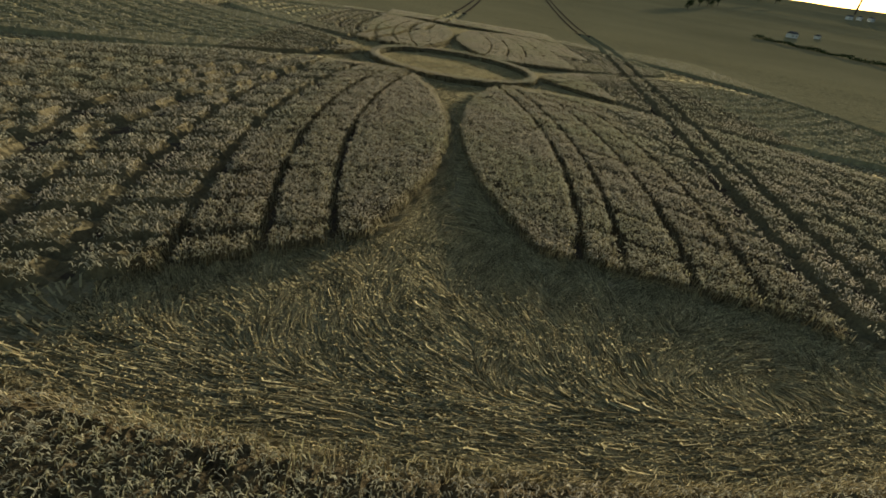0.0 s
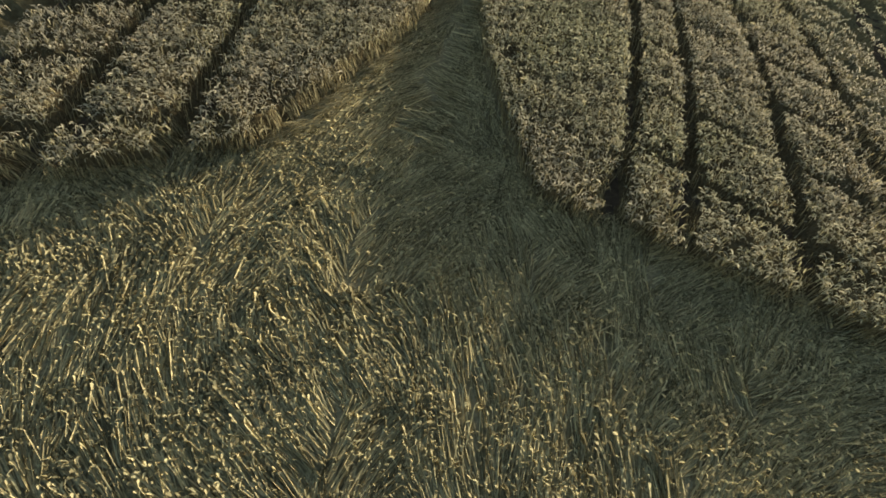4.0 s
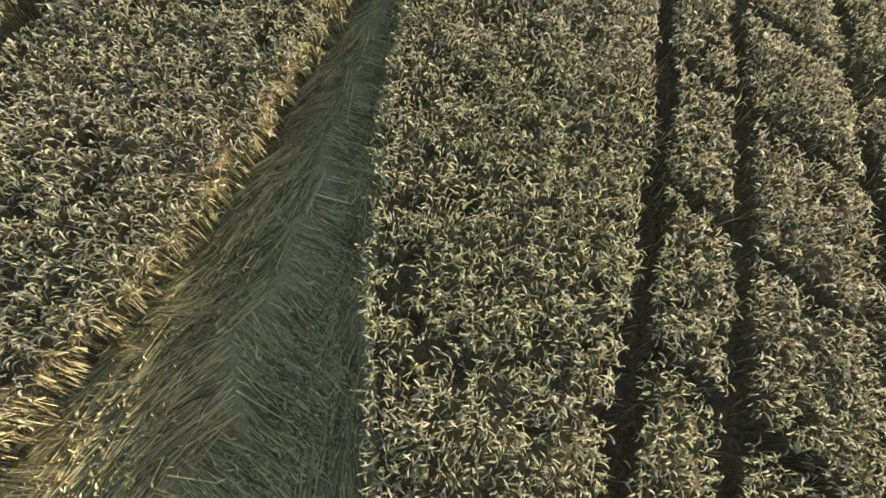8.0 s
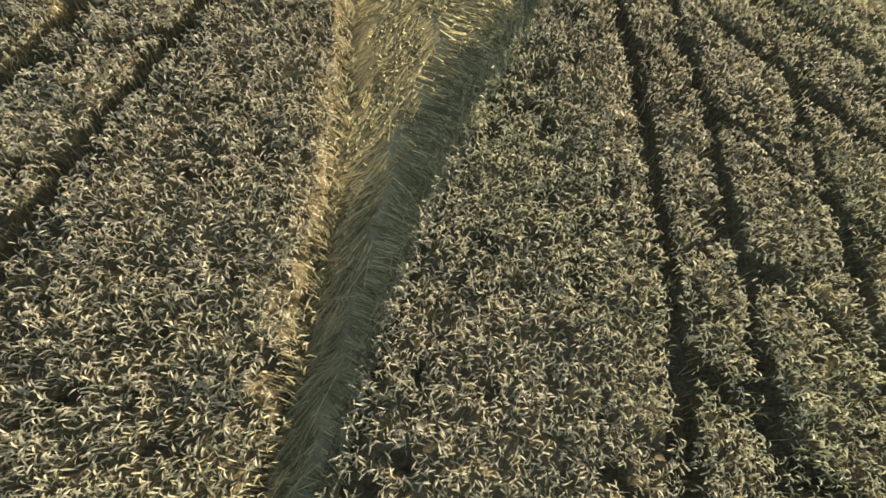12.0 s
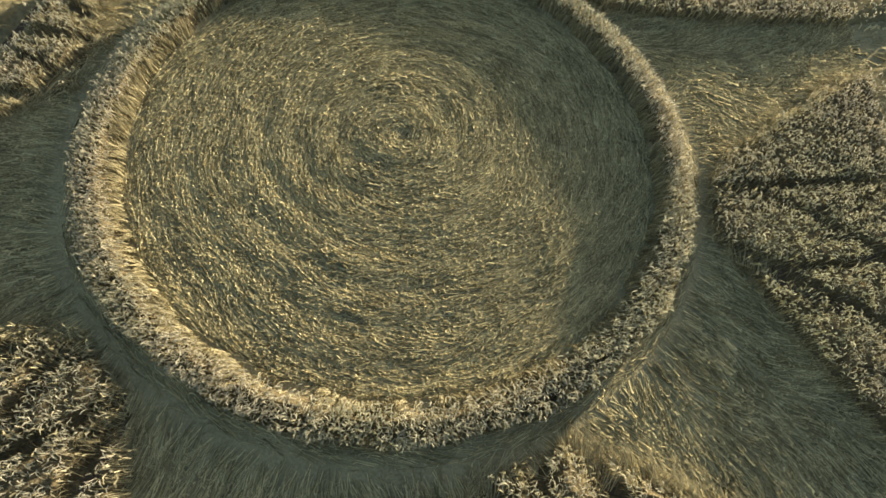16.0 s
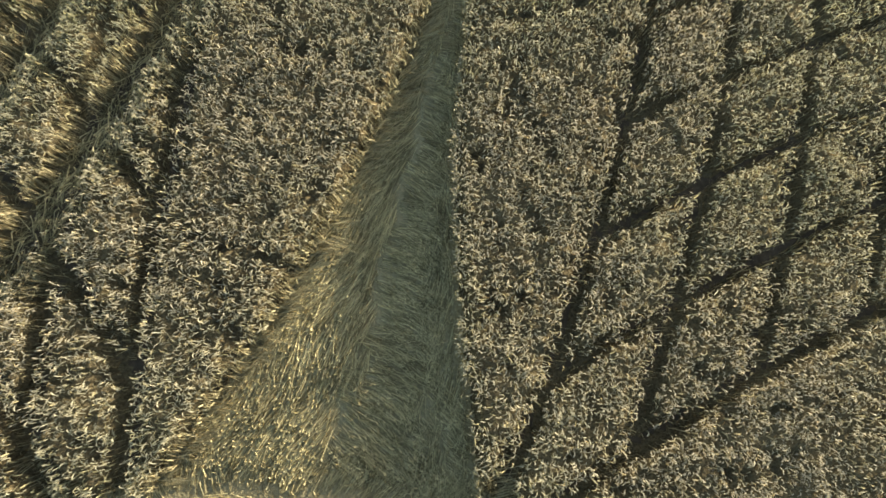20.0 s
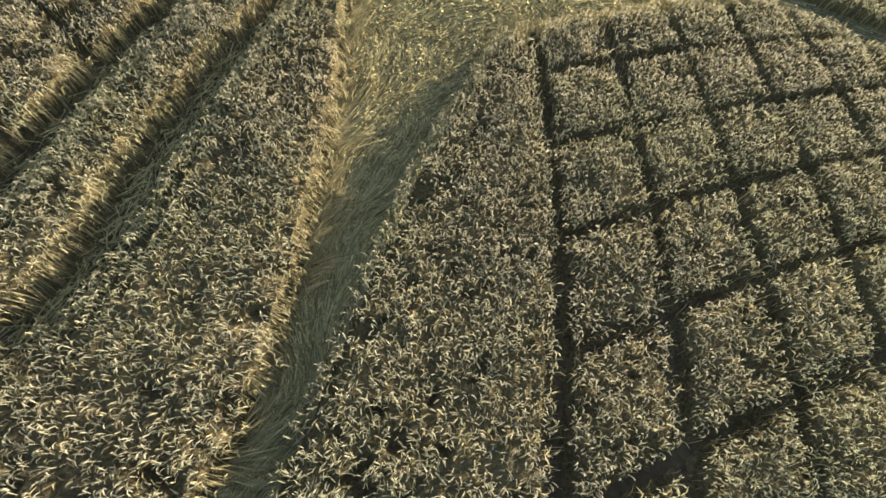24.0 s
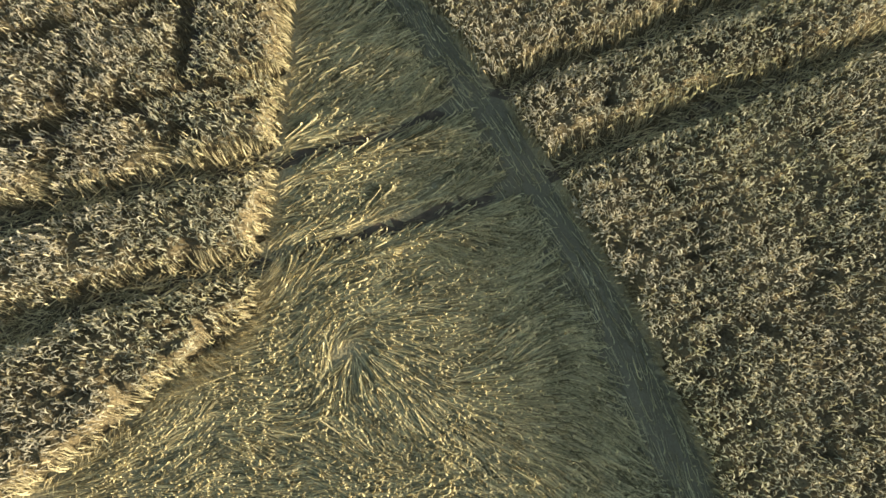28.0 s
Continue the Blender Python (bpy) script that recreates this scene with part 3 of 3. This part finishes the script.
def add_blades(x, y):
    """Leaves and stalk tops that fill the stand just under the ears."""
    f, num = plan(x, y)
    ok = (f > 0.03) & (noise2(x, y, 57, 2.1) + 0.6 * noise2(x, y, 58, 5.3) > -0.75) & ((np.hypot(x, y) > RING_OUT + 0.3) | (np.hypot(x, y) > RING_IN + 0.35))
    x, y, num = x[ok], y[ok], num[ok]
    k = len(x)
    z = ear_height(x, y) + rng.uniform(-0.14, 0.05, k)
    a = rng.uniform(0, 2 * math.pi, k)
    long = rng.uniform(0.12, 0.26, k)
    w = rng.uniform(0.009, 0.017, k)
    side = np.c_[-np.sin(a) * w, np.cos(a) * w, rng.normal(0, 0.6, k) * w]
    p = np.c_[x, y, z - 0.08]
    b = p + np.c_[np.cos(a) * long * 0.3, np.sin(a) * long * 0.3, 0.12 + 0.05 * rng.random(k)]
    c = p + np.c_[np.cos(a) * long, np.sin(a) * long, 0.06 + 0.10 * rng.random(k)]
    v = np.stack([p - side, p + side, b - side, b + side, c], 1)
    t = np.array([[0, 1, 3], [0, 3, 2], [2, 3, 4]])
    for i in by_block(num):
        leaves.setdefault(int(num[i[0]]), []).append((v[i].reshape(-1, 3), (t[None] + 5 * np.arange(len(i))[:, None, None]).reshape(-1, 3)))


def add_fringe(x, y, wide):
    """Stalks that show along the cut edges: on the sunlit side they lean back from the laid wheat in clumps, a few fall forward."""
    f, num = plan(x, y)
    ringed = np.hypot(x, y) < RING_OUT + 0.3
    ok = (f > -0.03) & (f < np.where(ringed, 0.5, 0.30))
    x, y, num, ringed = x[ok], y[ok], num[ok], ringed[ok]
    nx, ny = facing(x, y)
    broad = wide_edge(x, y)
    sunny = nx * math.cos(sa) + ny * math.sin(sa) > 0.1
    keep = ringed | (rng.random(len(x)) < np.where(broad, np.where(sunny, 1.0, 0.5), np.where(sunny, 0.35, 0.14)))
    x, y, num, ringed, nx, ny, broad, sunny = (q[keep] for q in (x, y, num, ringed, nx, ny, broad, sunny))
    k = len(x)
    swirl = 0.25 * noise2(x, y, 82, 1.6) + 0.35 * lot(x, y, 0.2, 0.2, 34)
    clump = lot(x, y, 0.24, 0.24, 31)
    back = broad & sunny & ~ringed
    out = np.where(back, -0.65 - 0.42 * clump + rng.normal(0, 0.10, k), rng.uniform(0.0, 0.25, k) + 0.2 * clump)
    fall = back & (clump > 0.62)
    out = np.where(fall, rng.uniform(0.4, 1.5, k), out)
    lean = np.stack([(nx - ny * swirl) * out, (ny + nx * swirl) * out], -1) + rng.normal(0, 0.06, (k, 2))
    r = np.hypot(x, y)
    inner = r < 0.5 * (RING_IN + RING_OUT) + 0.05
    tilt = np.where(inner, 0.42 + 0.22 * clump + rng.normal(0, 0.12, k), rng.uniform(-0.15, 0.25, k))
    swing = 0.35 * noise2(x, y, 83, 1.8) + 0.3 * lot(x, y, 0.22, 0.22, 36) + rng.normal(0, 0.06, k)
    lean = np.where(ringed[:, None], np.stack([(x * tilt - y * swing) / r, (y * tilt + x * swing) / r], -1), lean)
    top = rng.uniform(0.62, 0.98, k) * (TOP - 0.05) - 0.22 * fall + np.where(ringed, rng.uniform(-0.10, 0.04, k), 0.0)
    gap = ringed & (noise2(np.arctan2(y, x) * 9, r, 84, 2.6) < -0.32) & (rng.random(k) < 0.93)
    x, y, num, top, lean = x[~gap], y[~gap], num[~gap], top[~gap], lean[~gap]
    for i in by_block(num):
        fringe.setdefault(int(num[i[0]]), []).append(stalks(np.stack([x[i], y[i]], -1), np.full(len(i), 0.01), top[i], lean[i], rng.uniform(0.7, 1.3, len(i)) * wide))


def add_locks(x, y, wide):
    """Long stalks fallen in locks from the sunlit edges of a leaf along and over the laid strip."""
    f, num = plan(x, y)
    r, k, u, v = fold(x, y)
    ok = (f > -0.15) & (f < 0.30) & (strip(u, v, k) < 0.8) & (r > RING_OUT + 0.8) & (r < 45)
    x, y, num, k = x[ok], y[ok], num[ok], k[ok]
    e = 0.05
    gx, gy = plan(x - e, y)[0] - plan(x + e, y)[0], plan(x, y - e)[0] - plan(x, y + e)[0]
    g = np.hypot(gx, gy) + 1e-6
    nx, ny = gx / g, gy / g
    out = np.radians(90 + 60 * k)
    along = np.sign(-ny * np.cos(out) + nx * np.sin(out))
    along = np.where(k == 0, 1, -1) * np.where(along == 0, 1, along)
    ok = (nx * math.cos(sa) + ny * math.sin(sa) > 0.15) & (noise2(x, y, 86, 0.75) + 0.4 * noise2(x, y, 87, 2.0) + rng.normal(0, 0.2, len(x)) > -0.1)
    x, y, num, nx, ny, along = x[ok], y[ok], num[ok], nx[ok], ny[ok], along[ok]
    a = 0.75 + rng.normal(0, 0.10, len(x)) + 0.45 * lot(x, y, 0.3, 0.3, 47) + 0.25 * noise2(x, y, 88, 1.2)
    reach = (rng.uniform(2.0, 3.2, len(x)) * (1.0 + 0.5 * lot(x, y, 0.35, 0.35, 48)))[:, None]
    way = np.stack([nx * np.cos(a) - ny * along * np.sin(a), ny * np.cos(a) + nx * along * np.sin(a)], -1)
    top = rng.uniform(0.16, 0.36, len(x))
    for i in by_block(num):
        locks.setdefault(int(num[i[0]]), []).append(stalks(np.stack([x[i], y[i]], -1), np.full(len(i), 0.08), top[i] + 0.08, (way * reach)[i], rng.uniform(0.7, 1.3, len(i)) * wide))


def close_by(x, y):
    """The leaves that are passed lowest."""
    return (x > -8) & (x < 11) & (y > -48) & (y < -17)


add_ears(*scatter(-8, 11, -48, -17, 250, close_by), 0.18, 2)
add_ears(*scatter(-15, 23, -58, 64, 175, lambda x, y: corridor(x, y) & ~close_by(x, y)), 0.18)
add_ears(*scatter(-10, 10, -10, 10, 90, lambda x, y: np.hypot(x, y) < RING_OUT), 0.17)
add_blades(*scatter(-15, 23, -58, 64, 34, corridor))
add_ears(*scatter(-40, 40, -58, -8, 58, lambda x, y: ~corridor(x, y) & (np.hypot(x, y + 50) < 42) & ((np.hypot(x, y) < 52.4) | (np.abs(x - 2) < rng.uniform(10, 24, x.shape)))), 0.20, 0)
add_ears(*scatter(-30, -10, -50, -22, 50, lambda x, y: ~corridor(x, y)), 0.20, 0)
add_ears(*scatter(14, 26, -50, -22, 22, lambda x, y: ~corridor(x, y)), 0.20, 0)
add_ears(*scatter(-22, 32, -16, 54, 24, lambda x, y: ~corridor(x, y) & (np.hypot(x, y + 50) >= 42)), 0.20, 0)
add_ears(*scatter(-52, 52, -40, 52, 9, lambda x, y: ~corridor(x, y) & ~eared(x, y)), 0.22, 0)
add_fringe(*scatter(-15, 23, -58, 64, 300, corridor), 0.0095)
add_locks(*scatter(-15, 23, -48, 48, 360, corridor), 0.010)
add_fringe(*scatter(-10.5, 10.5, -10.5, 10.5, 950, lambda x, y: (np.hypot(x, y) < RING_OUT + 0.2) & (np.hypot(x, y) > RING_IN - 0.1)), 0.009)

NEAR = 300
size = {n: (len(heads[n]) and sum(len(v) for v, t in heads[n])) if n in heads else 0 for n in blocks}
kept = set(sorted((n for n in blocks if n > 30), key=lambda n: -size[n])[:NEAR])
rest = {"body": [], "heads": [], "leaves": [], "fringe": [], "locks": [], "shade": []}
for n, pieces in blocks.items():
    if n != 1 and n not in kept:
        rest["body"] += pieces
        rest["shade"] += shade[n]
        rest["heads"] += heads.get(n, [])
        rest["leaves"] += leaves.get(n, [])
        rest["fringe"] += fringe.get(n, [])
        rest["locks"] += locks.get(n, [])
        continue
    v, t = joined(pieces)
    if n == 1:
        name, label, group = "wheat_ring", "narrow round hedge of standing ripe wheat around the swirl", ""
    elif n // 10 % 1000 >= 700:
        name, label, group = "wheat_leaf", "long leaf-shaped stand of ripe wheat beside a laid strip", "leaves of standing wheat"
    else:
        name, label, group = "wheat_block", "small square stand of ripe wheat between narrow cuts", "blocks of standing wheat"
    ob = tagged(new(name, mesh_of(name, v, t, [SHADED_BODY, SHADED_CANOPY, FIELD], np.concatenate(shade[n]))), label, "standing crop", group)
    for part_name, pieces, mat in (("ear_layer", heads.get(n), EAR), ("leaf_layer", leaves.get(n), BLADE), ("stalk_fringe", fringe.get(n), STEM), ("straw_lock", locks.get(n), FALLEN)):
        if pieces:
            v, t = joined(pieces)
            e = tagged(new(part_name, mesh_of(part_name, v, t, [mat], None, mat is EAR)), kind="stuff")
            e.parent = ob
v, t = joined(rest["body"])
ob = tagged(new("wheat_field", mesh_of("wheat_field", v, t, [SHADED_BODY, SHADED_CANOPY, FIELD], np.concatenate(rest["shade"]))), "uncut field of ripe wheat around the pattern", "standing crop", kind="stuff")
for part_name, key, mat in (("ear_layer", "heads", EAR), ("leaf_layer", "leaves", BLADE), ("stalk_fringe", "fringe", STEM), ("straw_lock", "locks", FALLEN)):
    if not rest[key]:
        continue
    v, t = joined(rest[key])
    e = tagged(new(part_name, mesh_of(part_name, v, t, [mat], None, mat is EAR)), kind="stuff")
    e.parent = ob

# ---- the distance ----
LEAF = straw_material("dark_foliage", (0.02, 0.03, 0.012), (0.07, 0.10, 0.035), 0.7, 2.0, 0.1, 0.0, 0.7)
BARK = straw_material("bark", (0.06, 0.05, 0.04), (0.16, 0.13, 0.10), 0.9, 3.0, 0.5, 0.4, 0.0)
RENDERED = straw_material("white_render", (0.66, 0.65, 0.60), (0.82, 0.81, 0.77), 0.8, 2.0, 0.3, 0.1, 0.0)
SLATE = straw_material("roof_slate", (0.07, 0.07, 0.08), (0.17, 0.16, 0.16), 0.7, 3.0, 0.3, 0.2, 0.0)


def part(name, bm, material, parent, label=""):
    me = bpy.data.meshes.new(name)
    bm.to_mesh(me)
    bm.free()
    me.materials.append(material)
    ob = tagged(new(name, me), label)
    ob.parent = parent
    return ob


def leafy(points, size):
    """Many small leaf clumps at the given places, as one mesh."""
    k = len(points)
    a, b = rng.normal(0, 1, (k, 3)), rng.normal(0, 1, (k, 3))
    a /= np.linalg.norm(a, axis=1)[:, None]
    b -= a * (a * b).sum(1)[:, None]
    b /= np.linalg.norm(b, axis=1)[:, None]
    w = size * rng.uniform(0.6, 1.4, (k, 1))
    v = np.stack([points - a * w, points - b * w * 0.6, points + a * w, points + b * w * 0.6], 1).reshape(-1, 3)
    t = (np.array([[0, 1, 2], [0, 2, 3]])[None] + 4 * np.arange(k)[:, None, None]).reshape(-1, 3)
    return v, t


def land(x, y):
    return float(far_height(np.float64(x), np.float64(y))) + TOP - 0.24


def tree(x, y, height, label):
    base = tagged(new("tree"), label, "tree", "trees on the far slope")
    base.location = (x, y, land(x, y) - 0.4)
    bm = bmesh.new()
    bmesh.ops.create_cone(bm, segments=8, radius1=height * 0.035, radius2=height * 0.012, depth=height * 0.6, matrix=Matrix.Translation((0, 0, height * 0.3)), cap_ends=True)
    for i in range(6):
        turn = Matrix.Rotation(i * 1.05, 4, "Z") @ Matrix.Rotation(radians(48), 4, "X")
        bmesh.ops.create_cone(bm, segments=6, radius1=height * 0.014, radius2=height * 0.004, depth=height * 0.4, matrix=Matrix.Translation((0, 0, height * (0.32 + 0.04 * i))) @ turn @ Matrix.Translation((0, 0, height * 0.2)), cap_ends=True)
    part("trunk", bm, BARK, base)
    lumps = rng.normal(0, 1, (16, 3)) * (0.20, 0.20, 0.15) * height + (0, 0, height * 0.64)
    pts = np.concatenate([c + rng.normal(0, 0.075, (90, 3)) * height for c in lumps])
    v, t = leafy(pts, height * 0.03)
    crown = new("crown", mesh_of("crown", v, t, [LEAF]))
    crown.parent = base
    return base


for a in TRAMS[:4]:
    # the wheel tracks run on through the far crop
    ys = np.linspace(84.0, 330.0, 90)
    ys = ys[np.hypot(a + 0.11 * (ys - 50.0), ys) > 97.5]
    xs = a + 0.11 * (ys - 50.0)
    zs = far_height(xs, ys) + TOP - 0.18
    v = np.concatenate([np.stack([xs - 0.4, ys, zs], -1), np.stack([xs + 0.4, ys, zs], -1)])
    n = len(ys)
    i = np.arange(n - 1)
    t = np.concatenate([np.stack([i, i + n, i + n + 1], -1), np.stack([i, i + n + 1, i + 1], -1)])
    tagged(new("wheel_track", mesh_of("wheel_track", v, t, [SOIL])), "dark wheel track through the far crop", "wheel track", kind="structure")

for x, y, h in ((257, 489, 15), (240, 470, 12), (196, 392, 9), (282, 520, 13), (452, 752, 16), (470, 738, 14)):
    tree(x, y, h, "dark leafy tree on the far slope")

pts = []
for s0 in np.linspace(0, 1, 200):
    x, y = 150 + 18 * s0, 202 - 74 * s0
    n = 14
    q = rng.normal(0, 1, (n, 3)) * (0.6, 0.6, 0.35 + 0.15 * math.sin(19 * s0))
    pts.append(q + (x, y, land(x, y) + 0.7 + 0.3 * math.sin(31 * s0)))
v, t = leafy(np.concatenate(pts), 0.28)
tagged(new("hedge", mesh_of("hedge", v, t, [LEAF])), "dark clipped hedge along the field's far edge", "hedge")


def small_house(x, y, w, d, h, turn, label):
    base = tagged(new("house"), label, "house", "houses on the far slope")
    base.matrix_world = pose(x, y, land(x, y) - 0.3, 0, 0, turn)
    bm = bmesh.new()
    bmesh.ops.create_cube(bm, size=1, matrix=Matrix.Translation((0, 0, h / 2)) @ Matrix.Diagonal((w, d, h, 1)))
    part("wall", bm, RENDERED, base)
    bm = bmesh.new()
    e, o = 0.3, 0.35 * d
    c = [bm.verts.new(p) for p in ((-w / 2 - e, -d / 2 - e, h), (w / 2 + e, -d / 2 - e, h), (w / 2 + e, d / 2 + e, h), (-w / 2 - e, d / 2 + e, h), (-w / 2 - e, 0, h + o), (w / 2 + e, 0, h + o))]
    for f in ((0, 1, 5, 4), (2, 3, 4, 5), (0, 4, 3), (1, 2, 5), (3, 2, 1, 0)):
        bm.faces.new([c[i] for i in f])
    part("roof", bm, SLATE, base)
    for i in (-0.28, 0.28):
        bm = bmesh.new()
        bmesh.ops.create_cube(bm, size=1, matrix=Matrix.Translation((i * w, -d / 2 - 0.02, h * 0.55)) @ Matrix.Diagonal((w * 0.16, 0.08, h * 0.3, 1)))
        part("window", bm, SLATE, base, "dark window")


small_house(192, 239, 5.0, 3.5, 2.3, 20, "small white-walled shed beyond the field")
small_house(221, 260, 3.4, 2.6, 1.8, 35, "small white-walled shed beyond the field")
for x, y, turn in ((492, 609, 10), (508, 614, 40), (524, 615, 25)):
    small_house(x, y, 7, 5, 3.6, turn, "white-walled house among far fields")

bm = bmesh.new()
bmesh.ops.create_cone(bm, segments=10, radius1=2.2, radius2=1.2, depth=70, matrix=Matrix.Translation((0, 0, 35)), cap_ends=True)
for z in (48, 58, 66):
    bmesh.ops.create_cube(bm, size=1, matrix=Matrix.Translation((0, 0, z)) @ Matrix.Diagonal((9, 0.8, 0.8, 1)))
me = bpy.data.meshes.new("mast")
bm.to_mesh(me)
bm.free()
me.materials.append(BARK)
mast = tagged(new("mast", me), "tall dark mast on the skyline", "mast")
mast.location = (824, 1050, land(824, 1050) - 1)
